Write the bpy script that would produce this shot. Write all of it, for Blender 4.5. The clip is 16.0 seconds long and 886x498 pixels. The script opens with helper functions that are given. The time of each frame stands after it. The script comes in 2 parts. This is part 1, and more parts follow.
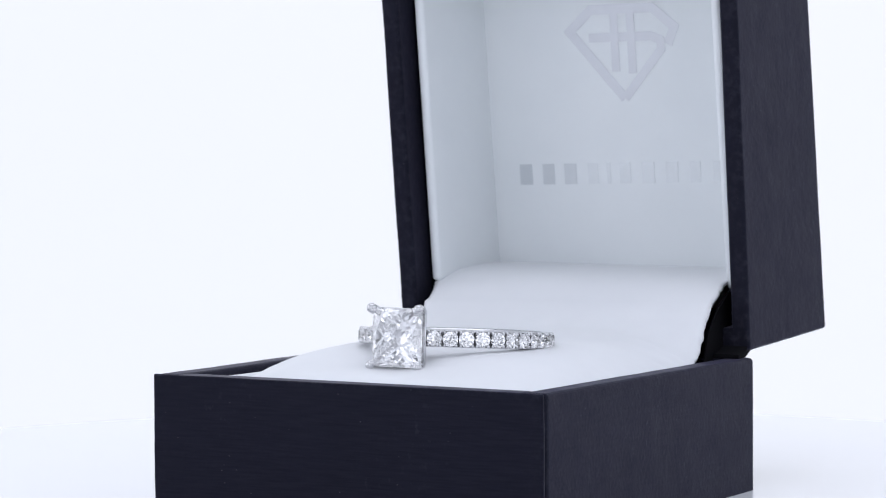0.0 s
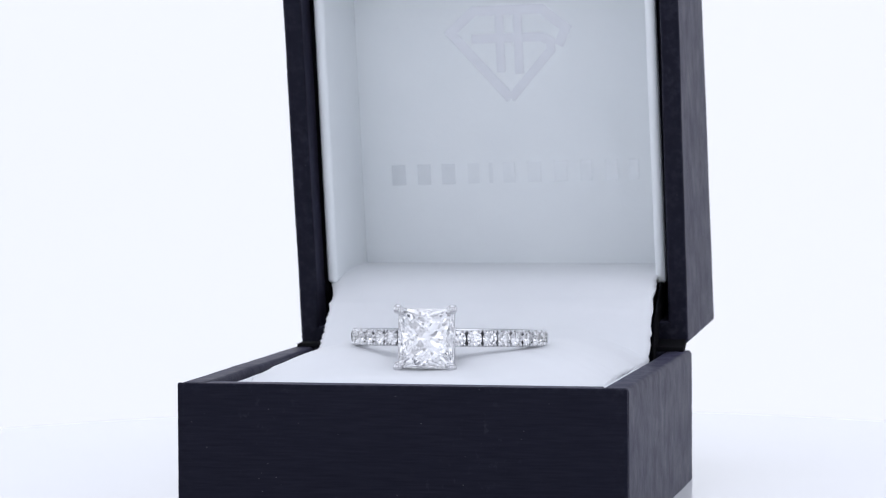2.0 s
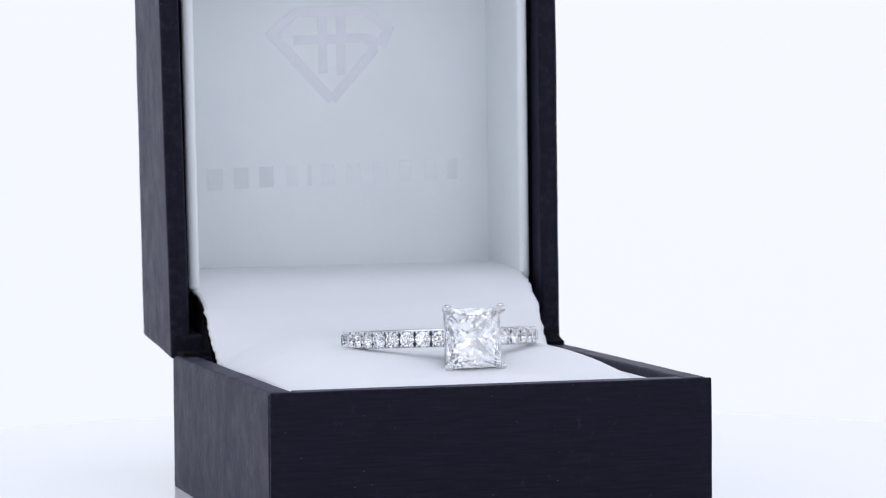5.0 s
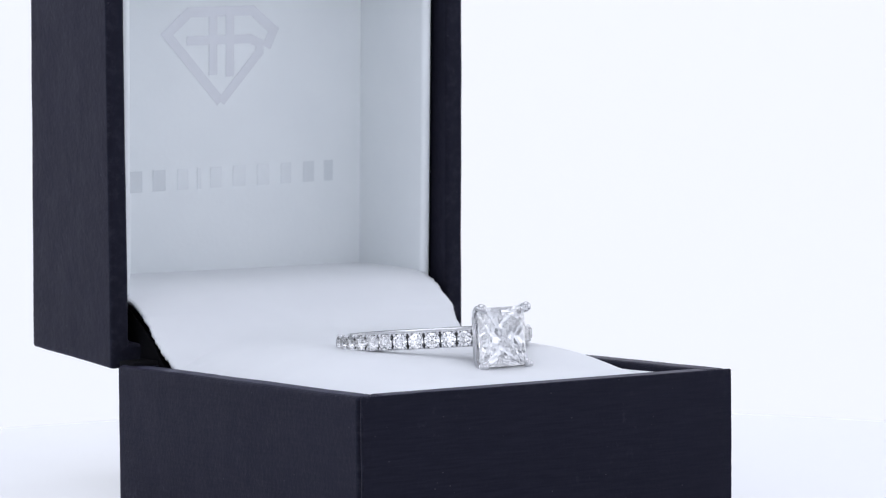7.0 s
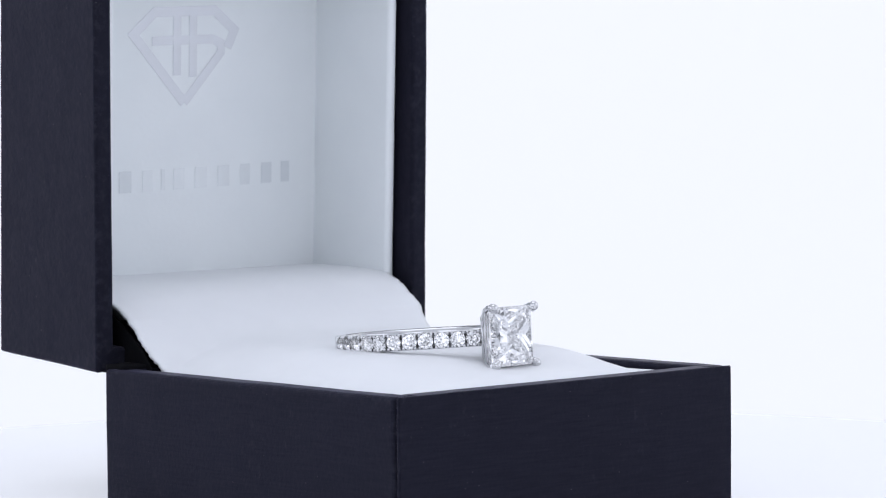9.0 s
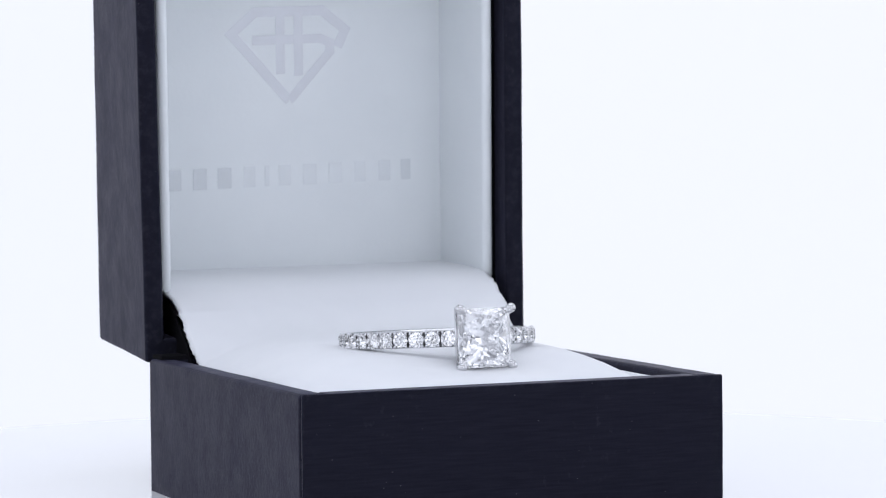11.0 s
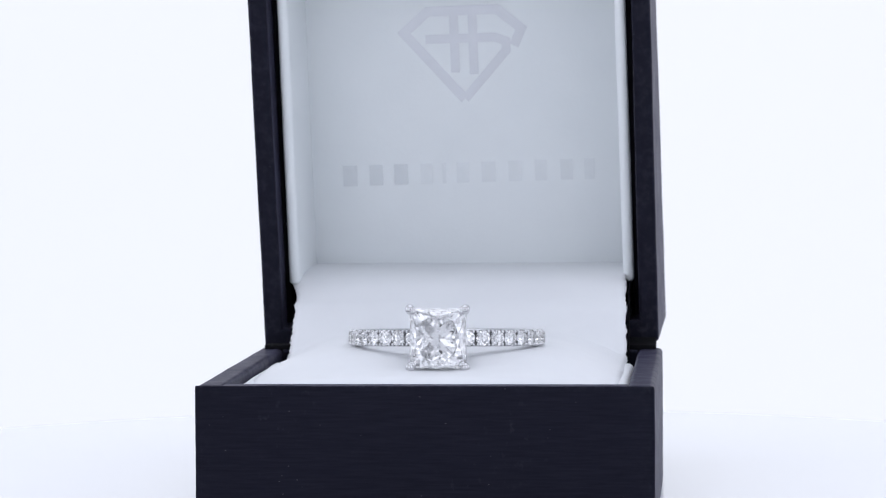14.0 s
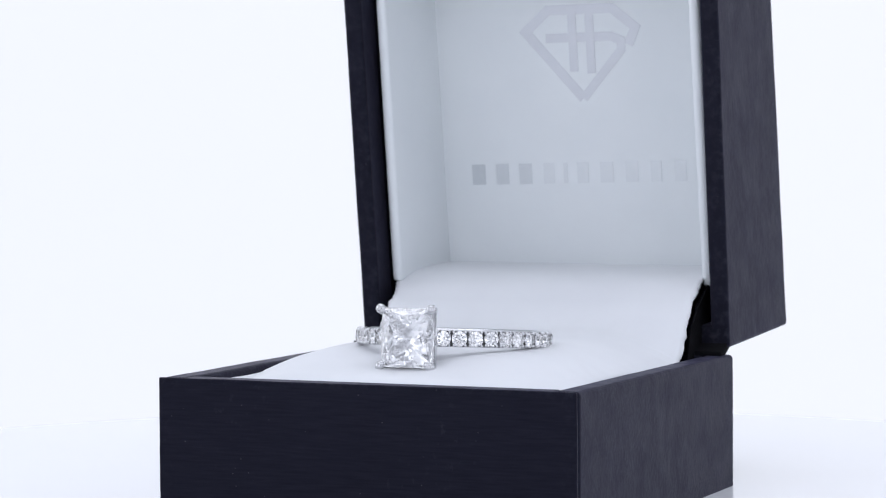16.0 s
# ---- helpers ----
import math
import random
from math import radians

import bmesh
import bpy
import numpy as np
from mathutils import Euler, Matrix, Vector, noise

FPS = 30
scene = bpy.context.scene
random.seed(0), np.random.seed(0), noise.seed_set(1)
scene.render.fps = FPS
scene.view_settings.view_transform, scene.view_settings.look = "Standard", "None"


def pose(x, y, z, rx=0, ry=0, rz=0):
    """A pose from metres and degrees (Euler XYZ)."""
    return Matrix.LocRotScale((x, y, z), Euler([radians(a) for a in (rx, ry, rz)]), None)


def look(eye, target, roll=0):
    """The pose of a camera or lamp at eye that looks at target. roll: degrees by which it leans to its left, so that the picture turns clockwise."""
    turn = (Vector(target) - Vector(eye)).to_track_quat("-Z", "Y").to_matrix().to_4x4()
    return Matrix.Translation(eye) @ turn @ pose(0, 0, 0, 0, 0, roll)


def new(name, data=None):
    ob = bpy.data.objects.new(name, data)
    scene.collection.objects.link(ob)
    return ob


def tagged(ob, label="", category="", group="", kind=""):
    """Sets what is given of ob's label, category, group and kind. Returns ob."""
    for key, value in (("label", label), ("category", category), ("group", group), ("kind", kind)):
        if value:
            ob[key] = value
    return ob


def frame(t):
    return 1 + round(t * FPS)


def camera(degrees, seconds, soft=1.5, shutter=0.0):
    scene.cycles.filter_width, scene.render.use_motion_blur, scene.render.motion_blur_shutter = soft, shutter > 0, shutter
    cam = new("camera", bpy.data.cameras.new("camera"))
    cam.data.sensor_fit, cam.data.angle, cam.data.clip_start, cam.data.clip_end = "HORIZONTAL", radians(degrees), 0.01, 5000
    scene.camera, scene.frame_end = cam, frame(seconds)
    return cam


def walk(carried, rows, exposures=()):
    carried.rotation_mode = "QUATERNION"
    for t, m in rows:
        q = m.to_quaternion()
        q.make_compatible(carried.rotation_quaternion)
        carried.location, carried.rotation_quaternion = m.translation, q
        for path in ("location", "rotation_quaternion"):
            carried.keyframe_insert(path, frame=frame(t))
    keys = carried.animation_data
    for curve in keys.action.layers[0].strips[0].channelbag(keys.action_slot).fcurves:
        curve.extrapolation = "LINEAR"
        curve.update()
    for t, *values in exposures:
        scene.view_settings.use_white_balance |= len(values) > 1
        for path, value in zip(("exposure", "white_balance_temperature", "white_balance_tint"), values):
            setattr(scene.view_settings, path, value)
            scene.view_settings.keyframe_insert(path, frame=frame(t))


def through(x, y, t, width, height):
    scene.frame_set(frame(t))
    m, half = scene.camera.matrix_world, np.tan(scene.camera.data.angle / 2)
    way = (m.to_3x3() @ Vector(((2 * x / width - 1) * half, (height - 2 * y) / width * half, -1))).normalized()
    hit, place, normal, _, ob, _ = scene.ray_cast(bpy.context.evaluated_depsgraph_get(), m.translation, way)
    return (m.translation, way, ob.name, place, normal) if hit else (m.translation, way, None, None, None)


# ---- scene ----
# A jewellery box with a diamond ring on a slowly swinging white turntable, before a glowing white backdrop.
MM = 0.001
LIFT = 16.2            # height of the tray's rim above the turntable, mm
OX, OY = -0.98, 4.81   # the box's middle, from the turntable's axis, mm

# ---------------------------------------------------------------- camera
cam = camera(15.22, 16.0, soft=1.1)
cam.data.dof.use_dof, cam.data.dof.focus_distance, cam.data.dof.aperture_fstop = True, 0.366, 100.0
STAND = Matrix.Translation((0, -0.37885, 0.03684 + LIFT * MM)) @ pose(0, 0, 0, 86.526, 0, 0.081) @ pose(0, 0, 0, 0, 0, -0.425)
walk(cam, [(0, STAND), (16, STAND)])

# ---------------------------------------------------------------- light
# cut stones pass light on many times within
scene.cycles.max_bounces, scene.cycles.glossy_bounces, scene.cycles.transmission_bounces = 32, 32, 32
world = bpy.data.worlds.new("studio")
world.use_nodes = True
world.node_tree.nodes["Background"].inputs[0].default_value = (0.5, 0.53, 0.6, 1)
world.node_tree.nodes["Background"].inputs[1].default_value = 0.05
scene.world = world


def softbox(name, eye, target, wide, high, watts, colour=(0.89, 0.907, 1.0)):
    lamp = bpy.data.lights.new(name, "AREA")
    lamp.shape, lamp.size, lamp.size_y, lamp.energy, lamp.color = "RECTANGLE", wide, high, watts, colour
    ob = new(name, lamp)
    ob.matrix_world = look(eye, target)
    return ob


softbox("overhead_softbox", (0, 0.0, 0.66), (0, 0.0, 0), 0.62, 0.5, 1.13)
softbox("front_softbox", (-0.33, -0.665, 0.25), (-0.33, 0, 0.25), 0.38, 0.46, 0.43)
softbox("front_softbox", (0.33, -0.665, 0.25), (0.33, 0, 0.25), 0.38, 0.46, 0.43)
softbox("side_softbox", (-0.66, 0.0, 0.26), (0, 0, 0.26), 0.55, 0.4, 0.55)
softbox("side_softbox", (0.66, 0.0, 0.26), (0, 0, 0.26), 0.55, 0.4, 0.55)


# ---------------------------------------------------------------- materials
def material(name):
    m = bpy.data.materials.new(name)
    m.use_nodes = True
    t = m.node_tree
    return m, t, t.nodes["Principled BSDF"]


def node(t, kind, **values):
    n = t.nodes.new(kind)
    for k, v in values.items():
        n.inputs[k.replace("_", " ")].default_value = v
    return n


def coords(t, scale):
    c = t.nodes.new("ShaderNodeTexCoord")
    m = t.nodes.new("ShaderNodeMapping")
    m.inputs["Scale"].default_value = scale
    t.links.new(c.outputs["Object"], m.inputs["Vector"])
    return m.outputs["Vector"]


def noise_at(t, scale, detail=3.0, rough=0.55):
    n = node(t, "ShaderNodeTexNoise", Scale=1.0, Detail=detail, Roughness=rough)
    t.links.new(coords(t, scale), n.inputs["Vector"])
    return n.outputs["Fac"]


def ramp(t, source, low, high, a, b):
    r = node(t, "ShaderNodeMapRange", From_Min=low, From_Max=high, To_Min=a, To_Max=b)
    t.links.new(source, r.inputs["Value"])
    return r.outputs["Result"]


def mix_colour(t, fac, a, b):
    m = t.nodes.new("ShaderNodeMix")
    m.data_type = "RGBA"
    m.inputs["A"].default_value, m.inputs["B"].default_value = (*a, 1), (*b, 1)
    t.links.new(fac, m.inputs["Factor"])
    return m.outputs["Result"]


def bump(t, bsdf, source, strength, distance):
    b = node(t, "ShaderNodeBump", Strength=strength, Distance=distance)
    t.links.new(source, b.inputs["Height"])
    old = bsdf.inputs["Normal"].links
    if old:
        t.links.new(old[0].from_socket, b.inputs["Normal"])
    t.links.new(b.outputs["Normal"], bsdf.inputs["Normal"])


def black_paper(name, grain):
    """Black textured wrapping paper with fine brushed grain, pale dust specks and scuffs."""
    m, t, p = material(name)
    fine = noise_at(t, grain, 4.0, 0.6)
    cloud = noise_at(t, (120, 120, 120), 3.0)
    c = mix_colour(t, ramp(t, fine, 0.3, 0.75, 0, 1), (0.0091, 0.0096, 0.0155), (0.0144, 0.0144, 0.0218))
    dots = node(t, "ShaderNodeTexVoronoi", Scale=1.0)
    t.links.new(coords(t, (560, 560, 820)), dots.inputs["Vector"])
    speck = ramp(t, dots.outputs["Distance"], 0.035, 0.06, 1, 0)
    pick = ramp(t, noise_at(t, (150, 150, 150), 2.0), 0.48, 0.54, 0, 1)
    mul = t.nodes.new("ShaderNodeMath")
    mul.operation = "MULTIPLY"
    t.links.new(speck, mul.inputs[0])
    t.links.new(pick, mul.inputs[1])
    over = t.nodes.new("ShaderNodeMix")
    over.data_type = "RGBA"
    over.inputs["B"].default_value = (0.06, 0.061, 0.072, 1)
    t.links.new(mul.outputs[0], over.inputs["Factor"])
    t.links.new(c, over.inputs["A"])
    # rubbed streaks in patches, and edges worn pale
    streak = ramp(t, noise_at(t, (1100, 1100, 800), 3.0), 0.60, 0.72, 0, 1)
    patch = ramp(t, noise_at(t, (90, 90, 70), 3.0), 0.50, 0.66, 0, 0.4)
    rub = t.nodes.new("ShaderNodeMath")
    rub.operation = "MULTIPLY"
    t.links.new(streak, rub.inputs[0])
    t.links.new(patch, rub.inputs[1])
    geo = t.nodes.new("ShaderNodeNewGeometry")
    edge = ramp(t, geo.outputs["Pointiness"], 0.505, 0.56, 0, 1)
    fray = ramp(t, noise_at(t, (900, 900, 900), 4.0, 0.7), 0.50, 0.64, 0, 0.8)
    worn_edge = t.nodes.new("ShaderNodeMath")
    worn_edge.operation = "MULTIPLY"
    t.links.new(edge, worn_edge.inputs[0])
    t.links.new(fray, worn_edge.inputs[1])
    wear = t.nodes.new("ShaderNodeMath")
    wear.operation = "MAXIMUM"
    t.links.new(rub.outputs[0], wear.inputs[0])
    t.links.new(worn_edge.outputs[0], wear.inputs[1])
    top = t.nodes.new("ShaderNodeMix")
    top.data_type = "RGBA"
    top.inputs["B"].default_value = (0.036, 0.036, 0.047, 1)
    t.links.new(wear.outputs[0], top.inputs["Factor"])
    t.links.new(over.outputs["Result"], top.inputs["A"])
    t.links.new(top.outputs["Result"], p.inputs["Base Color"])
    mottle = noise_at(t, (330, 330, 240), 4.0, 0.65)
    t.links.new(ramp(t, mottle, 0.32, 0.68, 0.36, 0.50), p.inputs["Roughness"])
    p.inputs["Specular IOR Level"].default_value = 0.045
    p.inputs["Sheen Weight"].default_value = 0.085
    p.inputs["Sheen Roughness"].default_value = 0.5
    p.inputs["Sheen Tint"].default_value = (0.62, 0.60, 1.0, 1)
    p.inputs["Specular Tint"].default_value = (0.62, 0.62, 0.98, 1)
    bump(t, p, fine, 0.35, 0.00006)
    bump(t, p, noise_at(t, (1700, 1700, 1700), 3.0), 0.45, 0.00008)
    bump(t, p, cloud, 0.07, 0.0002)
    bump(t, p, mottle, 0.05, 0.0002)
    bump(t, p, rub.outputs[0], 0.3, 0.00008)
    return m


PAPER = black_paper("black_paper", (260, 260, 3800))
PAPER_LID = black_paper("black_paper_lid", (900, 900, 900))

m, t, p = material("black_felt")
p.inputs["Base Color"].default_value = (0.0035, 0.0035, 0.005, 1)
p.inputs["Roughness"].default_value = 0.9
p.inputs["Specular IOR Level"].default_value = 0.1
bump(t, p, noise_at(t, (3000, 3000, 3000)), 0.5, 0.0001)
FELT = m


def cloth(name, a, b, weave, strength):
    m, t, p = material(name)
    soft = noise_at(t, (90, 90, 90), 3.0)
    t.links.new(mix_colour(t, ramp(t, soft, 0.3, 0.7, 0, 1), a, b), p.inputs["Base Color"])
    p.inputs["Roughness"].default_value = 0.62
    p.inputs["Specular IOR Level"].default_value = 0.25
    p.inputs["Sheen Weight"].default_value = 0.15
    p.inputs["Sheen Roughness"].default_value = 0.4
    bump(t, p, noise_at(t, weave, 3.0), strength, 0.00005)
    bump(t, p, soft, 0.12, 0.0008)
    return m


SATIN = cloth("white_satin", (0.775, 0.79, 0.815), (0.81, 0.825, 0.845), (2600, 2600, 2600), 0.25)
SUEDE = cloth("white_suede", (0.80, 0.835, 0.852), (0.83, 0.862, 0.875), (1800, 1800, 1800), 0.35)

m, t, p = material("silver_foil")
t.links.new(mix_colour(t, noise_at(t, (1200, 1200, 1200), 2.0), (0.605, 0.625, 0.665), (0.65, 0.67, 0.705)), p.inputs["Base Color"])
p.inputs["Metallic"].default_value = 0.6
p.inputs["Roughness"].default_value = 0.32
FOIL = m
m, t, p = material("grey_foil")
t.links.new(mix_colour(t, noise_at(t, (1200, 1200, 1200), 2.0), (0.60, 0.635, 0.66), (0.65, 0.68, 0.70)), p.inputs["Base Color"])
p.inputs["Metallic"].default_value = 0.5
p.inputs["Roughness"].default_value = 0.36
FOIL_GREY = m
m, t, p = material("pale_foil")
t.links.new(mix_colour(t, noise_at(t, (1200, 1200, 1200), 2.0), (0.69, 0.725, 0.745), (0.73, 0.76, 0.78)), p.inputs["Base Color"])
p.inputs["Metallic"].default_value = 0.5
p.inputs["Roughness"].default_value = 0.36
FOIL_PALE = m

m, t, p = material("white_gold")
t.links.new(mix_colour(t, noise_at(t, (700, 700, 700), 2.0), (0.60, 0.60, 0.615), (0.66, 0.66, 0.67)), p.inputs["Base Color"])
p.inputs["Metallic"].default_value = 1.0
p.inputs["Roughness"].default_value = 0.035
GOLD = m

# dark colour that stands in for the shade between the small stones
m, t, p = material("painted_gap_shade")
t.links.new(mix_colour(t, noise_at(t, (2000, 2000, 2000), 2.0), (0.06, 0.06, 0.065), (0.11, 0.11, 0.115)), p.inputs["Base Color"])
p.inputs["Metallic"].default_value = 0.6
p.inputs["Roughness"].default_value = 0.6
GAP_SHADE = m

m, t, p = material("diamond")
p.inputs["Base Color"].default_value = (0.995, 0.997, 1, 1)
p.inputs["Roughness"].default_value = 0.0
p.inputs["IOR"].default_value = 2.42
p.inputs["Transmission Weight"].default_value = 1.0
DIAMOND = m

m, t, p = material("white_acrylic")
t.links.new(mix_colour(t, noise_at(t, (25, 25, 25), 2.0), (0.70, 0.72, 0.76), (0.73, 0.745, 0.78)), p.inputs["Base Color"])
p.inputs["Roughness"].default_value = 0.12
p.inputs["Emission Color"].default_value = (0.87, 0.91, 1.0, 1)   # glow added to lighten the disc around the box; no lamp beneath
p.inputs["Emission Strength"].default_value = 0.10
ACRYLIC = m

m, t, p = material("glowing_backdrop")
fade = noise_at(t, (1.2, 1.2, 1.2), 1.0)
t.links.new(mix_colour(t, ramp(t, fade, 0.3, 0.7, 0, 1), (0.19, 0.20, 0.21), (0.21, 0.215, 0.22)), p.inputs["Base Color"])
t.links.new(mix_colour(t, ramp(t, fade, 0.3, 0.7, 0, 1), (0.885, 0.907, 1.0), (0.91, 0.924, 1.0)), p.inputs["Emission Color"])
# most of the sheet's bright white is this added glow
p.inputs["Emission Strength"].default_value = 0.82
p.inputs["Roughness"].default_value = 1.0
p.inputs["Specular IOR Level"].default_value = 0.0
BACKDROP = m

m, t, p = material("glowing_tent_fabric")
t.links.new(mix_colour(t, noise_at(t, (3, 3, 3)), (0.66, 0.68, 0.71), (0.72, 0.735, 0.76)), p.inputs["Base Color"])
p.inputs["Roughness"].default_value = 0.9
p.inputs["Emission Color"].default_value = (0.89, 0.907, 1.0, 1)   # own glow, added to brighten the stones; no lamps stand outside
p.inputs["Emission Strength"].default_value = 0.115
bump(t, p, noise_at(t, (6, 6, 2)), 0.3, 0.02)
TENT = m

m, t, p = material("dark_reflection_paint")
t.links.new(mix_colour(t, noise_at(t, (3, 3, 3)), (0.035, 0.035, 0.04), (0.05, 0.05, 0.055)), p.inputs["Base Color"])
p.inputs["Roughness"].default_value = 0.8
DARK_WALL = m


# ---------------------------------------------------------------- mesh helpers
def mesh_of(name, bm, mat, smooth=False):
    me = bpy.data.meshes.new(name)
    bmesh.ops.recalc_face_normals(bm, faces=bm.faces)
    bm.to_mesh(me)
    bm.free()
    me.materials.append(mat)
    if smooth:
        for f in me.polygons:
            f.use_smooth = True
    return me


def part(name, bm, mat, parent=None, label="", smooth=False):
    ob = new(name, mesh_of(name, bm, mat, smooth))
    ob.parent = parent
    return tagged(ob, label)


def slab(x0, x1, y0, y1, z0, z1, r=0.0, seg=3, cuts=0):
    bm = bmesh.new()
    bmesh.ops.create_cube(bm, size=1)
    for v in bm.verts:
        v.co = Vector(((x0 + x1) / 2 + v.co.x * (x1 - x0), (y0 + y1) / 2 + v.co.y * (y1 - y0), (z0 + z1) / 2 + v.co.z * (z1 - z0)))
    if r:
        bmesh.ops.bevel(bm, geom=bm.edges[:], offset=r, segments=seg, profile=0.5, affect="EDGES")
    return bm


def worn(bm, amount=0.07, cuts=14, seed=0.0):
    """Long edges divided and set a little uneven, as hand-wrapped board is."""
    long = [e for e in bm.edges if e.calc_length() > 12]
    bmesh.ops.subdivide_edges(bm, edges=long, cuts=cuts, use_grid_fill=True)
    for v in bm.verts:
        q = v.co * 0.16 + Vector((seed, seed * 1.7, 0))
        v.co += noise.noise_vector(q) * amount + noise.noise_vector(v.co * 0.8 + Vector((0, seed, 9))) * amount * 0.3
    return bm


def merged(pieces):
    out = bmesh.new()
    for b in pieces:
        me = bpy.data.meshes.new("tmp")
        b.to_mesh(me)
        b.free()
        out.from_mesh(me)
        bpy.data.meshes.remove(me)
    return out


def grid(nu, nv, at, thick=0.0):
    """A sheet of nu x nv cells through at(u, v), u and v from 0 to 1, given a thickness downwards."""
    bm = bmesh.new()
    rows = [[bm.verts.new(at(i / nu, j / nv)) for i in range(nu + 1)] for j in range(nv + 1)]
    for j in range(nv):
        for i in range(nu):
            bm.faces.new((rows[j][i], rows[j][i + 1], rows[j + 1][i + 1], rows[j + 1][i]))
    if thick:
        bmesh.ops.recalc_face_normals(bm, faces=bm.faces)
        bmesh.ops.solidify(bm, geom=bm.faces[:], thickness=thick)
    return bm


def tube(points, radii, sides=10):
    bm = bmesh.new()
    points = [Vector(q) for q in points]
    rings = []
    for i, q in enumerate(points):
        d = (points[min(i + 1, len(points) - 1)] - points[max(i - 1, 0)]).normalized()
        a = d.cross(Vector((0.31, 0.11, 0.94))).normalized()
        b = d.cross(a)
        rings.append([bm.verts.new(q + radii[i] * (math.cos(k * math.tau / sides) * a + math.sin(k * math.tau / sides) * b)) for k in range(sides)])
    for r0, r1 in zip(rings, rings[1:]):
        for k in range(sides):
            bm.faces.new((r0[k], r0[(k + 1) % sides], r1[(k + 1) % sides], r1[k]))
    bm.faces.new(rings[0])
    bm.faces.new(rings[-1])
    return bm


def ball(centre, r, u=12, v=8, stretch=(1, 1, 1)):
    bm = bmesh.new()
    bmesh.ops.create_uvsphere(bm, u_segments=u, v_segments=v, radius=r)
    for q in bm.verts:
        q.co = Vector((q.co.x * stretch[0] + centre[0], q.co.y * stretch[1] + centre[1], q.co.z * stretch[2] + centre[2]))
    return bm


# millimetres in the box's own space (x right, y back, z up from the tray's rim) to metres on the turntable
IN_BOX = Matrix.Scale(MM, 4) @ Matrix(((1, 0, 0, OX), (0, 1, 0, OY), (0, -0.01134, 1, LIFT), (0, 0, 0, 1)))


def boxed(bm, m=Matrix.Identity(4)):
    bm.transform(IN_BOX @ m)
    return bm


# ---------------------------------------------------------------- the setting
def sweep(u, v):
    """White backdrop: a level sheet that curves up behind the turntable."""
    s = v * 1.55
    if s < 0.85:
        y, z = -0.5 + s, -0.03
    elif s < 0.85 + 0.314:
        a = (s - 0.85) / 0.2
        y, z = 0.35 + 0.2 * math.sin(a), -0.03 + 0.2 * (1 - math.cos(a))
    else:
        y, z = 0.55, 0.17 + (s - 1.164)
    return Vector(((u - 0.5) * 1.36, y, z))


def setting(name, bm, mat, label, kind):
    return tagged(part(name, bm, mat), label, kind, kind="structure")


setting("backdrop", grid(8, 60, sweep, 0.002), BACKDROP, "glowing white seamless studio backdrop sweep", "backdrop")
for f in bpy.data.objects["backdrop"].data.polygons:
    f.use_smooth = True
# unseen tent panels, added to surround box and stones with white light
setting("floor", slab(-0.7, 0.7, -0.7, 0.62, -0.06, -0.036), TENT, "added white tent floor, unseen and softly glowing", "floor")
setting("wall_north", slab(-0.7, 0.7, 0.60, 0.62, -0.036, 0.70), TENT, "added white tent wall, unseen and softly glowing", "wall")
setting("wall_east", slab(0.68, 0.70, -0.68, 0.60, -0.036, 0.70), TENT, "added white tent wall, unseen and softly glowing", "wall")
setting("wall_west", slab(-0.70, -0.68, -0.68, 0.60, -0.036, 0.70), TENT, "added white tent wall, unseen and softly glowing", "wall")
setting("ceiling", slab(-0.70, 0.70, -0.70, 0.62, 0.70, 0.72), TENT, "added white tent ceiling, unseen and softly glowing", "ceiling")
# unseen tent front; its gap and the dark wall add dark reflections to stones
setting("wall_south", slab(-0.70, -0.11, -0.70, -0.68, -0.036, 0.70), TENT, "added white tent front, unseen and softly glowing", "wall")
setting("wall_south_east", slab(0.11, 0.70, -0.70, -0.68, -0.036, 0.70), TENT, "added white tent front, unseen and softly glowing", "wall")
setting("wall_south_top", slab(-0.11, 0.11, -0.70, -0.68, 0.21, 0.70), TENT, "added white tent front, unseen and softly glowing", "wall")
setting("wall_south_low", slab(-0.11, 0.11, -0.70, -0.68, -0.036, 0.0), TENT, "added white tent front, unseen and softly glowing", "wall")
setting("reflection_wall", slab(-0.5, 0.5, -1.12, -1.10, -0.06, 0.70), DARK_WALL, "unseen dark wall, added for dark reflections in the stones", "wall")


# ---------------------------------------------------------------- turntable
def build_turntable():
    top = tagged(new("turntable"), "round glossy white acrylic display turntable", "turntable")
    bm = bmesh.new()
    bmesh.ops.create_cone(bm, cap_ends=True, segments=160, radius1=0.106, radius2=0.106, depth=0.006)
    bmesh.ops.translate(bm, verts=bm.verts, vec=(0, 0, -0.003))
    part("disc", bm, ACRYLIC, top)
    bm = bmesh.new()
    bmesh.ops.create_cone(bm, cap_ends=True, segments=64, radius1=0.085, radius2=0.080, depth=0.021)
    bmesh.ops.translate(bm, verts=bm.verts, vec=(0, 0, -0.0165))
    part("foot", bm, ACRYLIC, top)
    return top


# ---------------------------------------------------------------- jewellery box
W2, D2 = 25.0, 26.58      # half width and half depth of the tray
LID = Matrix(((0.9986, 0.0283, -0.0277, -0.12), (-0.0406, 0.9968, -0.0680, 27.28), (0.0277, 0.0668, 0.9974, 0.05), (0, 0, 0, 1)))
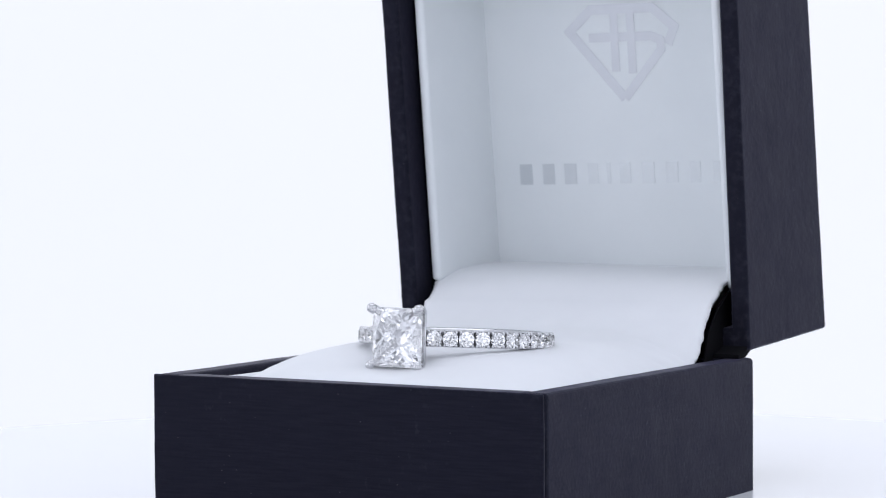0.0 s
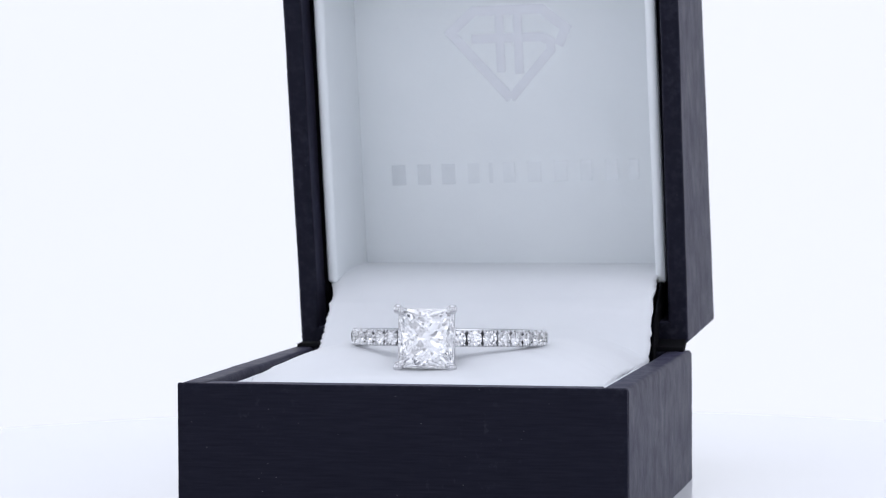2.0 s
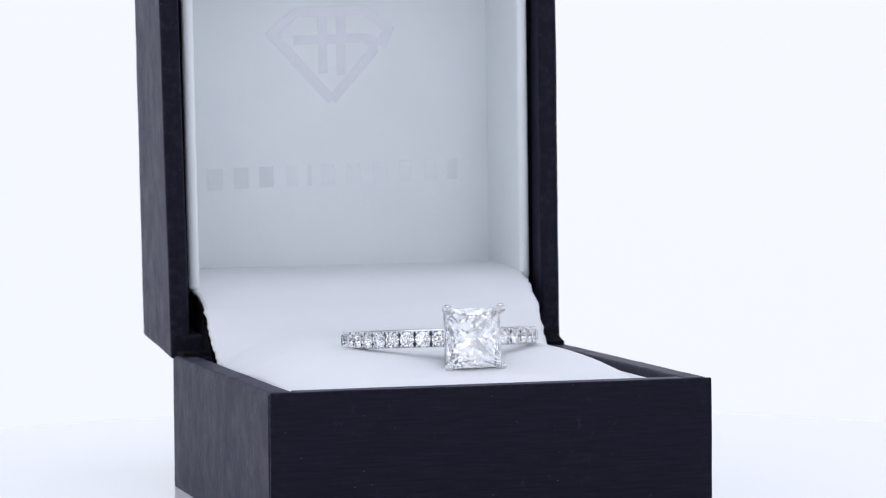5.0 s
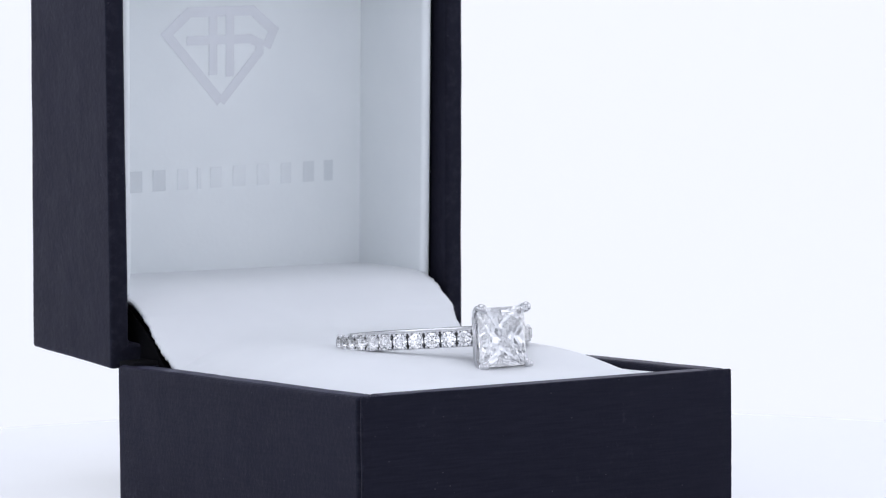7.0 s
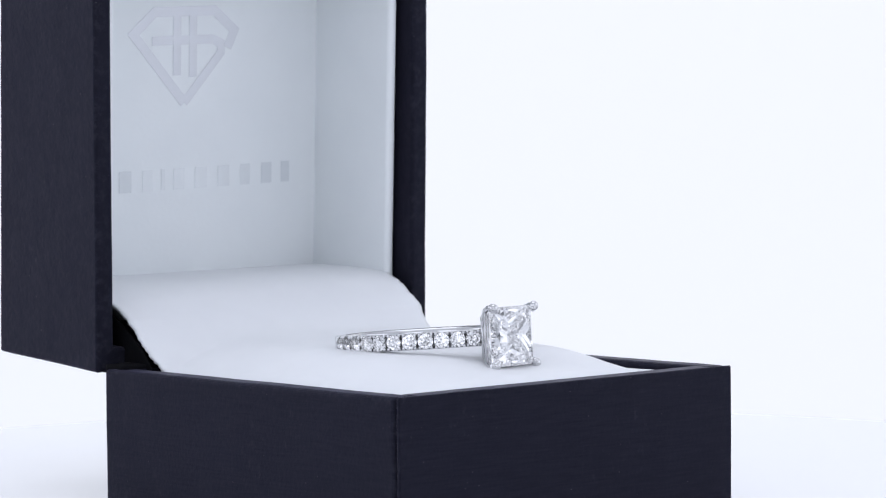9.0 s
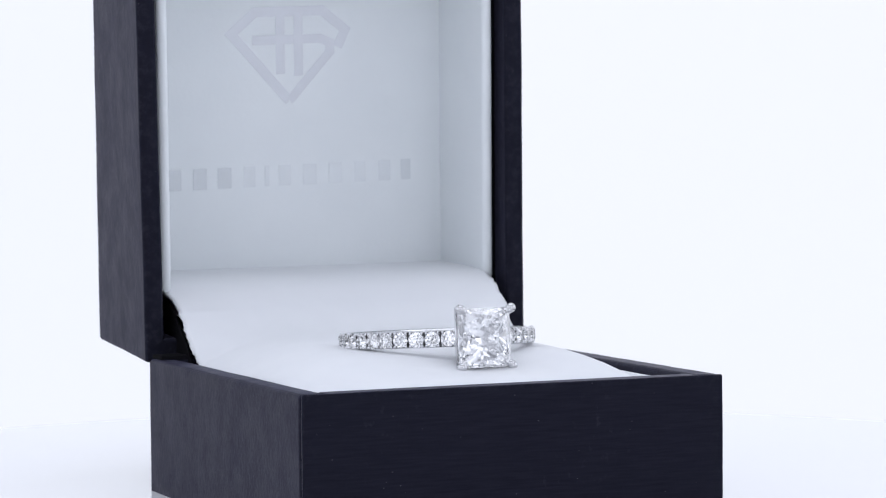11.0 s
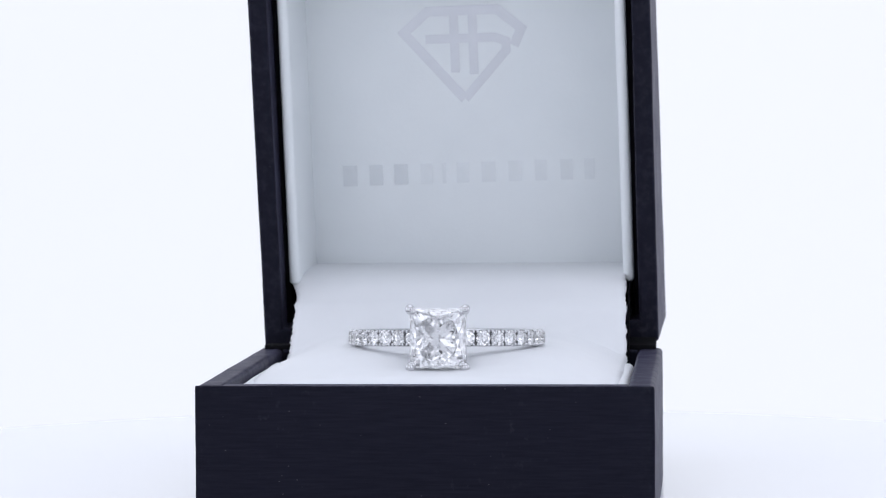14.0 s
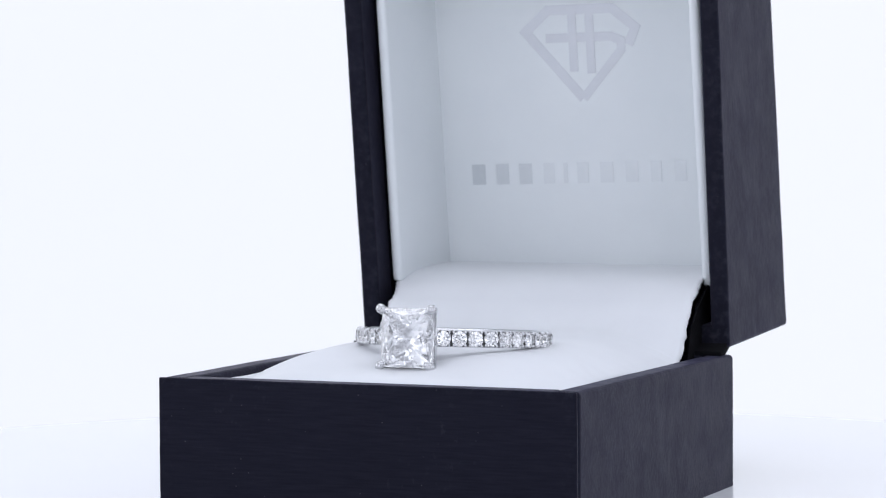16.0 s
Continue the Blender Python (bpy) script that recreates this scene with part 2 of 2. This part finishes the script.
# heights of the satin along the box, on the lean towards the hinge: (front to back, height)
RISE_R = [(-23.4, 0.1), (-20, 0.45), (-16.3, 1.05), (-11, 2.0), (-5, 2.4), (1, 2.42), (8, 2.15), (14, 2.05), (17.5, 2.15), (20.3, 2.7), (22.0, 3.9), (24.6, 6.2), (28.6, 8.5), (34, 9.1), (44.6, 9.3)]
RISE_L = [(-23.4, 0.1), (-20, 0.45), (-16.3, 1.05), (-11, 2.0), (-5, 2.4), (1, 2.42), (8, 2.15), (14, 2.05), (17.5, 2.15), (21.2, 2.55), (24.4, 3.5), (27.8, 5.3), (31.3, 7.4), (36, 8.6), (45.6, 9.1)]


def along(rows, s):
    """A smooth curve through rows, s from 0 to 1."""
    k = s * (len(rows) - 1)
    i = min(int(k), len(rows) - 2)
    f = k - i
    q = [Vector(rows[max(0, min(len(rows) - 1, j))]) for j in (i - 1, i, i + 1, i + 2)]
    return 0.5 * ((2 * q[1]) + (q[2] - q[0]) * f + (2 * q[0] - 5 * q[1] + 4 * q[2] - q[3]) * f * f + (3 * q[1] - q[0] - 3 * q[2] + q[3]) * f ** 3)


def satin(u, v):
    """The satin that covers the cushion and climbs over the hinge into the lid."""
    a = 2 * u - 1
    c = along(RISE_L, v).lerp(along(RISE_R, v), u)
    wide = max(0.0, min(1.0, (c.x - 28.5) / 4.0))
    x = a * (20.6 + 0.95 * wide * wide * (3 - 2 * wide))
    start, end = 20.0 - u, 27.5 - 4.5 * u
    flat = max(0.0, min(1.0, (end - c.x) / (end - start)))
    edge = 0.44
    dent = 0.65 * math.exp(-((x - 0.6) / 4.8) ** 2 - ((c.x + 15.3) / 3.4) ** 2)      # where the ring's head rests
    dome = 3.3 * flat * max(0.0, (abs(a) - edge) / (1 - edge)) ** 2
    front = 0.9 * max(0.0, (-21.0 - c.x) / 2.4) ** 2
    n = noise.noise(Vector((x * 0.11, c.x * 0.13, 3.1))) * 0.10 + noise.noise(Vector((x * 0.5, c.x * 0.35, 8.0))) * 0.025
    n += 0.22 * max(0.0, (abs(a) - 0.82) / 0.18) * noise.noise(Vector((x * 0.9, c.x * 0.55, 14.0)))
    ragged = (0.20 * noise.noise(Vector((c.x * 0.9, c.y * 0.9, a * 9))) + 0.26 * noise.noise(Vector((c.x * 2.3, c.y * 2.3, a * 9)))) if abs(a) > 0.99 else 0
    return Vector((x + ragged - 0.012 * max(0, c.y - 2) * 2, c.x, c.y - dome - front - dent + (n - 0.05) * min(1, flat + 0.4)))


def panel_outline(points, y0, y1):
    """A flat plate of the outline points (x, z), from depth y0 to y1."""
    bm = bmesh.new()
    a = [bm.verts.new((x, y0, z)) for x, z in points]
    b = [bm.verts.new((x, y1, z)) for x, z in points]
    bm.faces.new(a)
    bm.faces.new(b[::-1])
    for i in range(len(a)):
        j = (i + 1) % len(a)
        bm.faces.new((a[i], b[i], b[j], a[j]))
    return bm


def stroke(points, width, y0, y1, closed=False):
    """A flat line of even width through the points (x, z)."""
    pts = [Vector(q) for q in points]
    n = len(pts)
    bm = bmesh.new()
    sides = []
    for i, q in enumerate(pts):
        before = pts[(i - 1) % n] if closed or i else None
        after = pts[(i + 1) % n] if closed or i < n - 1 else None
        d0 = (q - before).normalized() if before is not None else (after - q).normalized()
        d1 = (after - q).normalized() if after is not None else d0
        mid = (d0 + d1).normalized()
        out = Vector((-mid.y, mid.x)) * (width / 2 / max(0.35, mid.dot(d1)))
        sides.append([bm.verts.new((c.x, y, c.y)) for c in (q + out, q - out) for y in (y0, y1)])
    for i in range(n if closed else n - 1):
        a, b = sides[i], sides[(i + 1) % n]
        for j, k in ((0, 1), (1, 3), (3, 2), (2, 0)):
            bm.faces.new((a[j], a[k], b[k], b[j]))
    if not closed:
        for s in (sides[0], sides[-1]):
            bm.faces.new((s[0], s[1], s[3], s[2]))
    return bm


def build_box():
    box = tagged(new("jewellery_box"), "open black paper-covered ring box lined with white satin", "ring box")

    def standing(bm):
        """Tray pieces: set their feet on the turntable."""
        bm.transform(IN_BOX)
        for v in bm.verts:
            if v.co.z < 0.0016:
                v.co.z = max(0.0, v.co.z - (-0.0003 if v.co.z < 0.0009 else 0)) if v.co.z > 0.0009 else 0.0
        return bm

    tray = part("tray", standing(slab(-W2 + 2.9, W2 - 2.9, -D2 + 2.9, D2 - 2.9, -LIFT - 0.2, -9.0)), FELT, box, "black felt inside of the tray")
    low = -LIFT - 0.6
    # the front face laps the ends of the side walls, with a fine groove along each corner
    part("wall", standing(worn(slab(-W2, W2, -D2, -D2 + 0.5, low, 0, 0.2, 4), 0.06, 18, 1.0)), PAPER, tray)
    part("wall", standing(slab(-W2 + 2.9, W2 - 2.9, -D2 + 0.3, -D2 + 3.0, low, -0.03, 0.2, 3)), PAPER, tray)
    part("wall", standing(slab(-W2 + 2.9, W2 - 2.9, D2 - 3.0, D2 - 0.01, low, -0.01, 0.38, 4)), PAPER, tray)
    for x0, x1 in ((-W2 + 0.02, -W2 + 3.0), (W2 - 3.0, W2 - 0.02)):
        bm = slab(x0, x1, -D2 + 0.74, D2, low, -0.02, 0.55, 4)
        part("wall", standing(worn(bm, 0.045, 16, x0)), PAPER, tray)
    # cushion, its satin cover and the tucked side folds
    bm = slab(-20.2, 20.2, -23.3, 22.5, -9.2, -1.6, 1.4, 4)
    part("cushion", boxed(bm), SATIN, box, "white foam cushion", True)
    bm = boxed(grid(72, 260, satin, -0.35))
    part("satin_cover", bm, SATIN, box, "smooth white satin over cushion and hinge", True)
    for s in (-1, 1):
        def fold(u, v, s=s):
            a = math.pi * u
            y = -23.4 + v * 40.5
            lump = 0.25 * noise.noise(Vector((y * 0.12, s * 4.0, 0))) - 1.6 * max(0, v - 0.9) / 0.1
            return Vector((s * 21.05 + 0.78 * math.cos(a), y, -1.65 + 0.9 * math.sin(a) + lump))
        part("side_fold", boxed(grid(10, 40, fold, 0.2)), SATIN, box, "narrow tucked fold of white satin", True)

    # lid, standing open and leaning a little
    top = 53.0
    lid = part("lid", boxed(slab(-24.6, 24.6, 19.0, 21.44, 0.03, top - 0.03, 0.40, 4), LID), PAPER_LID, box, "open black lid leaning slightly")
    def splayed(bm):
        """The lid's side walls spread a little and shorten towards the lid's top."""
        for v in bm.verts:
            k = max(0.0, v.co.z) / 44 * (1 - v.co.y / 21.45)
            v.co.y += k * (1.15 if v.co.x > 0 else 0.5)
            v.co.x += k * (0.28 if v.co.x > 0 else -0.28)
        return bm
    for x0, x1 in ((-24.65, -22.3), (22.3, 24.65)):
        part("lid_wall", boxed(splayed(worn(slab(x0, x1, 0, 21.45, 0, top, 0.40, 4), 0.055, 16, x0)), LID), PAPER_LID, lid)
    for z0, z1 in ((0.02, 2.75), (top - 2.75, top - 0.02)):
        part("lid_wall", boxed(slab(-24.6, 24.6, 0.02, 21.42, z0, z1, 0.40, 4), LID), PAPER_LID, lid)
    # black hinge strip between the tray's back wall and the lid
    def hinge_strip(u, v):
        a = 2 * u - 1
        return Vector((a * 24.2, 23.8 + 3.5 * v, -0.45 + (0.62 + 0.65 * a) * v ** 1.5))
    part("hinge", boxed(grid(12, 10, hinge_strip, 0.9)), FELT, box, "black cloth hinge strip", True)
    # black sheets added at the sides to darken the gap under the satin
    for x, edge in ((20.75, [(20.9, -1.0), (22.4, 2.9), (25.0, 5.7), (29.4, 8.3), (31.0, 8.3), (31.0, -1.0)]),
                    (-20.95, [(21.7, -1.0), (24.9, 2.2), (28.2, 4.6), (31.8, 6.8), (33.0, 6.8), (33.0, -1.0)])):
        bm = bmesh.new()
        near = [bm.verts.new((x, y, z)) for y, z in edge]
        far = [bm.verts.new((x + 0.2, y, z)) for y, z in edge]
        bm.faces.new(near)
        bm.faces.new(far[::-1])
        for k in range(len(edge)):
            bm.faces.new((near[k], far[k], far[k - 1], near[k - 1]))
        part("gap_sheet", boxed(bm), FELT, box, "black sheet added to darken the gap under the satin")
    for s in (-1, 1):
        bm = slab(20.35, 21.7, 3.0, 18.6, 7.9 if s < 0 else 7.1, top - 2.9, 0.6, 4)
        if s < 0:
            bm.transform(Matrix.Scale(-1, 4, (1, 0, 0)))
        part("side_lining", boxed(bm, LID), SUEDE, lid, "white padded side lining", True)
        # black strip added in the slit between wall and lining, as its shade
        bm = slab(21.62, 22.36, 4.0, 18.6, 3.0, top - 2.9, 0.1, 2)
        if s < 0:
            bm.transform(Matrix.Scale(-1, 4, (1, 0, 0)))
        part("gap_strip", boxed(bm, LID), FELT, lid, "black strip added as the shaded gap beside the white lining")
    part("top_lining", boxed(slab(-20.3, 20.3, 3.0, 18.6, top - 4.4, top - 2.9, 0.6, 4), LID), SUEDE, lid, "", True)
    back = part("back_lining", boxed(slab(-20.6, 20.6, 18.0, 18.95, 2.8, top - 3.0, 0.25, 3), LID), SUEDE, lid, "white back lining with silvery emblem")
    # emblem: a faceted gem outline with crossing bars
    y0, y1 = 17.94, 18.05
    gx, gz = -0.12, 29.0
    px = 13.72

    def e(x, y):
        return (gx + (x - 748) / px, gz + (183 - y) / px)

    for off, name, pts, w in (
            (0.0, "emblem_outline", [e(838, 84), e(852, 54), e(810, 19), e(688, 19), e(644, 56), e(748, 175)], 1.25),
            (0.006, "emblem_outline", [e(682, 68), e(806, 68), e(824, 76), e(824, 92), e(748.5, 175)], 1.15),
            (0.012, "emblem_bar", [e(733, 25), e(733, 128)], 1.15),
            (0.012, "emblem_bar", [e(766, 25), e(766, 132)], 1.15)):
        part(name, boxed(stroke(pts, w, y0 - off, y1), LID), FOIL, back, "faint lilac silver foil shape")
    # a line of plain foil bars, the first three heavier
    spans = ((70, 165), (212, 302), (345, 437), (484, 572), (612, 634), (675, 768), (806, 912), (950, 1052), (1094, 1182), (1228, 1322), (1358, 1434))
    for i, (a, b) in enumerate(spans):
        mid, wide = ((a + b) / 2 / 3 + 500 - 751.5) / px, (b - a) / 3 / px
        wide *= 0.8 if i < 3 else 0.7 if wide > 1 else 1.0
        bm = slab(mid - wide / 2, mid + wide / 2, y0, y1, 18.75, 21.4)
        part("foil_bar", boxed(bm, LID), FOIL_GREY if i < 3 else FOIL_PALE, back, "plain grey foil bar" if i > 2 else "plain darker grey foil bar")
    return box


# ---------------------------------------------------------------- ring
RING = Matrix.Translation((0.62, -2.30, 3.45)) @ pose(0, 0, 0, -3.8, 0, 0.45)
R_OUT, R_IN, HALF = 11.12, 9.75, 0.95


def cut_gem(planes, size):
    """A cut stone: the body that all facet planes (normal, distance) leave standing."""
    n = np.array([p[0] for p in planes])
    d = np.array([p[1] for p in planes])
    k = len(planes)
    corners = []
    for i in range(k):
        for j in range(i + 1, k):
            rest = np.arange(j + 1, k)
            if not len(rest):
                continue
            a = np.stack([np.repeat(n[i][None], len(rest), 0), np.repeat(n[j][None], len(rest), 0), n[rest]], 1)
            ok = np.abs(np.linalg.det(a)) > 1e-7
            if not ok.any():
                continue
            rhs = np.stack([np.full(ok.sum(), d[i]), np.full(ok.sum(), d[j]), d[rest[ok]]], 1)
            x = np.linalg.solve(a[ok], rhs[..., None])[..., 0]
            corners.extend(x[(x @ n.T <= d + 1e-6).all(1)])
    keep = []
    for c in corners:
        if all(np.abs(c - q).max() > 1e-4 for q in keep):
            keep.append(c)
    keep = np.array(keep)
    bm = bmesh.new()
    verts = [bm.verts.new(c * np.array(size)) for c in keep]
    for i in range(k):
        on = np.where(np.abs(keep @ n[i] - d[i]) < 2e-4)[0]
        if len(on) < 3:
            continue
        mid = keep[on].mean(0)
        u = keep[on[0]] - mid
        u = u - n[i] * (u @ n[i])
        v = np.cross(n[i], u)
        order = sorted(on, key=lambda q: math.atan2((keep[q] - mid) @ v, (keep[q] - mid) @ u))
        bm.faces.new([verts[q] for q in order])
    return bm


def facet(az, slope, through, up):
    """A facet plane: its compass way, its slope, a point on it, and whether it looks up or down."""
    a, s = radians(az), radians(slope)
    n = np.array((math.sin(s) * math.cos(a), math.sin(s) * math.sin(a), math.cos(s) if up else -math.cos(s)))
    return n, float(n @ np.array(through))


def square_gem(hx, hy, crown):
    """Square brilliant of half width 1 before scaling: chevron facets that fan out from the corners."""
    top = crown / hx
    wobble = random.Random(5)
    planes = [(np.array((0.0, 0.0, 1.0)), top)]
    # the pavilion's line down the middle of a side: (way out, depth)
    keel = [(0.578, -0.698), (0.437, -0.871), (0.353, -0.948), (0.246, -1.026), (0.000, -1.173)]
    for q in range(4):
        a = 90 * q
        c, s = math.cos(radians(a)), math.sin(radians(a))
        planes.append((np.array((c, s, 0.0)), 1.0))
        planes.append(facet(a, 42.8, (c, s, 0.03), True))
        planes.append(facet(a, 57.7, (c, s, -0.03), False))
        planes.append(facet(a + 45, 20.2, (c - s, s + c, 0.03), True))
        for sign in (-1, 1):
            x, y = c - sign * s, s + sign * c      # the corner on that side
            planes.append(facet(a + sign * 22.4, 21.9, (x, y, 0.03), True))
            planes.append(facet(a + sign * 9, 52.6, (c - sign * s * 0.5, s + sign * c * 0.5, 0.045), True))
            for (r0, z0), (r1, z1) in zip(keel, keel[1:]):
                corner = np.array((x, y, -0.03))
                m0, m1 = np.array((r0 * c, r0 * s, z0)), np.array((r1 * c, r1 * s, z1))
                n = np.cross(m0 - corner, m1 - corner)
                n = n / np.linalg.norm(n) * (-1 if n[2] > 0 else 1)
                n = n + np.array([wobble.uniform(-0.006, 0.006) for _ in range(3)])
                n = n / np.linalg.norm(n)
                planes.append((n, float(n @ m0)))
    return cut_gem(planes, (hx, hy, hx))


def round_gem(r):
    planes = [(np.array((0.0, 0.0, 1.0)), 0.33)]
    for q in range(8):
        a = 45 * q
        c, s = math.cos(radians(a)), math.sin(radians(a))
        planes.append(facet(a, 34.5, (c, s, 0.02), True))
        planes.append(facet(a, 41, (c, s, -0.02), False))
        planes.append(facet(a + 22.5, 22, (0.62 * math.cos(radians(a + 22.5)), 0.62 * math.sin(radians(a + 22.5)), 0.33), True))
        for o in (11.25, -11.25):
            x, y = math.cos(radians(a + o)), math.sin(radians(a + o))
            planes.append((np.array((x, y, 0.0)), 0.985))
            planes.append(facet(a + o, 41, (0.98 * x, 0.98 * y, 0.02), True))
            planes.append(facet(a + o, 42.8, (0.98 * x, 0.98 * y, -0.02), False))
    return cut_gem(planes, (r, r, r))


def build_ring():
    ring = tagged(new("diamond_ring"), "white gold engagement ring with square diamond lying on satin", "ring")
    # the head looks along -y of the ring's plane; beta is the way round from the head
    def spot(beta, r, z=0.0):
        b = radians(beta)
        return Vector((r * math.sin(b), -r * math.cos(b), z))

    def band(u, v):
        """Closed section of the hoop: rounded inside, rails outside with a sunk channel where stones sit."""
        beta = u * 360 - 180
        stones = 1.0 if 9 < abs(beta) < 118 else 0.0
        deep = 9.79 if abs(beta) < 12 else 10.35 if stones or abs(beta) < 20 else R_OUT      # hollowed under the head
        sec = [(R_IN, 0.0), (R_IN + 0.05, 0.5), (R_IN + 0.16, 0.80), (R_IN + 0.36, HALF), (10.5, HALF), (min(10.9, deep + 0.55), HALF - 0.01), (min(11.0, deep + 0.65), HALF - 0.05), (min(10.95, deep + 0.6), HALF - 0.10), (deep, HALF - 0.13), (deep, 0.0)]
        sec = sec + [(r, -z) for r, z in sec[-2:0:-1]]
        r, z = sec[int(round(v * len(sec))) % len(sec)]
        return spot(beta, r, z)
    nv = 18
    bm = bmesh.new()
    nu = 240
    loops = [[bm.verts.new(band(i / nu, j / nv)) for j in range(nv)] for i in range(nu)]
    for i in range(nu):
        for j in range(nv):
            a, b = loops[i], loops[(i + 1) % nu]
            bm.faces.new((a[j], a[(j + 1) % nv], b[(j + 1) % nv], b[j]))
    hoop = part("band", boxed(bm, RING), GOLD, ring, "polished white gold band")
    for f in hoop.data.polygons:
        f.use_smooth = True
    # small round diamonds, and the beads that hold them
    gem = mesh_of("accent_diamond", round_gem(0.88 * MM), DIAMOND)
    bead = mesh_of("bead", ball((0, 0, 0), 0.25 * MM, 10, 8, (0.8, 1.0, 0.9)), GOLD, True)
    # thin bar whose dark colour paints the shaded gap between two stones
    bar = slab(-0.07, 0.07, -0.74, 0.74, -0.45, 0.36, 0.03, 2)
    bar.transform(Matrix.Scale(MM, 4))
    bar = mesh_of("gap_shade_bar", bar, GAP_SHADE)
    turn_box = IN_BOX @ RING

    def put(name, data, at, way):
        ob = new(name, data)
        ob.parent = ring
        out = (turn_box.to_3x3() @ way).normalized()
        up = (turn_box.to_3x3() @ Vector((0, 0, 1))).normalized()
        side = up.cross(out).normalized()
        m = Matrix((side, out.cross(side), out)).transposed().to_4x4()
        ob.matrix_basis = Matrix.Translation(turn_box @ at) @ m
        return ob
    for s in (-1, 1):
        for k in range(11):
            beta = s * (16.3 + 9.55 * k)
            way = spot(beta, 1.0)
            put("accent_diamond", gem, spot(beta, 11.06), way)
            for z in (-0.72, 0.72):
                put("bead", bead, spot(beta + 3.45, 11.02, z), way)
                put("bead", bead, spot(beta - 3.45, 11.02, z), way)
            tagged(put("gap_shade_bar", bar, spot(beta - s * 4.775, 10.6), way), "dark bar standing in for the shade between two stones")
    # head: basket, claws and the square diamond
    face = 14.30
    head = RING @ Matrix.Translation((0, -face, 0)) @ Matrix(((1, 0, 0, 0), (0, 0, -1, 0), (0, 1, 0, 0), (0, 0, 0, 1)))
    # in head space: x right, y up the ring's axis, z out of the diamond's table
    HX, HY = 3.15, 3.34
    crown = 0.80
    bm = square_gem(HX, HY, crown)
    bm.transform(Matrix.Translation((0, 0, -crown)))
    part("centre_diamond", boxed(bm, head), DIAMOND, ring, "square cut clear diamond")
    for a in (-1, 1):
        for b in (-1, 1):
            path = [(1.25 * a, 0.9 * b, -3.9), (1.95 * a, 1.8 * b, -3.0), (2.78 * a, 2.88 * b, -1.9), (3.14 * a, 3.28 * b, -0.9), (3.16 * a, 3.34 * b, -0.35), (3.05 * a, 3.22 * b, -0.12)]
            bm = merged([tube(path, [0.38, 0.34, 0.32, 0.36, 0.46, 0.42], 14), ball((3.05 * a, 3.22 * b, -0.09), 0.55, 24, 16, (1.0, 1.0, 0.8)), ball((2.80 * a, 2.98 * b, -0.01), 0.42, 20, 14, (1.0, 1.0, 0.75))])
            part("claw", boxed(bm, head), GOLD, ring, "rounded white gold claw", True)
    for k, z, r in ((0.95, -1.75, 0.15), (0.70, -3.05, 0.20)):
        pts = [(-HX * k, -HY * k, z), (HX * k, -HY * k, z), (HX * k, HY * k, z), (-HX * k, HY * k, z)]
        bm = merged([tube([pts[i], pts[(i + 1) % 4]], [r, r], 10) for i in range(4)])
        part("gallery_rail", boxed(bm, head), GOLD, ring, "", True)
    return ring


turntable = build_turntable()
jewellery_box = build_box()
diamond_ring = build_ring()

# the swing of the turntable, degrees: out one way, a short halt, and back
SWING = [(0.0, -30.04), (0.5, -25.55), (1.0, -20.90), (1.5, -16.20), (2.0, -11.72), (2.5, -7.06), (3.0, -2.42), (3.5, 2.09),
         (4.0, 6.71), (4.5, 11.36), (5.0, 15.98), (5.5, 20.60), (6.0, 25.22), (6.5, 29.85), (7.0, 34.47), (7.5, 39.12), (7.8, 41.9),
         (8.0, 43.50), (8.1, 44.10), (8.2, 44.42), (8.36, 44.52), (8.5, 44.42), (8.7, 43.75), (9.0, 41.20), (9.5, 36.58), (10.0, 31.95),
         (10.5, 27.37), (11.0, 22.85), (11.5, 18.18), (12.0, 13.55), (12.5, 9.13), (13.0, 4.49), (13.5, -0.12), (14.0, -4.67), (14.5, -9.33),
         (15.0, -13.94), (15.5, -18.50), (16.0, -23.20)]


def motions():
    for thing in (turntable, jewellery_box, diamond_ring):
        walk(thing, [(t, pose(0, 0, 0, 0, 0, a)) for t, a in SWING])


motions()
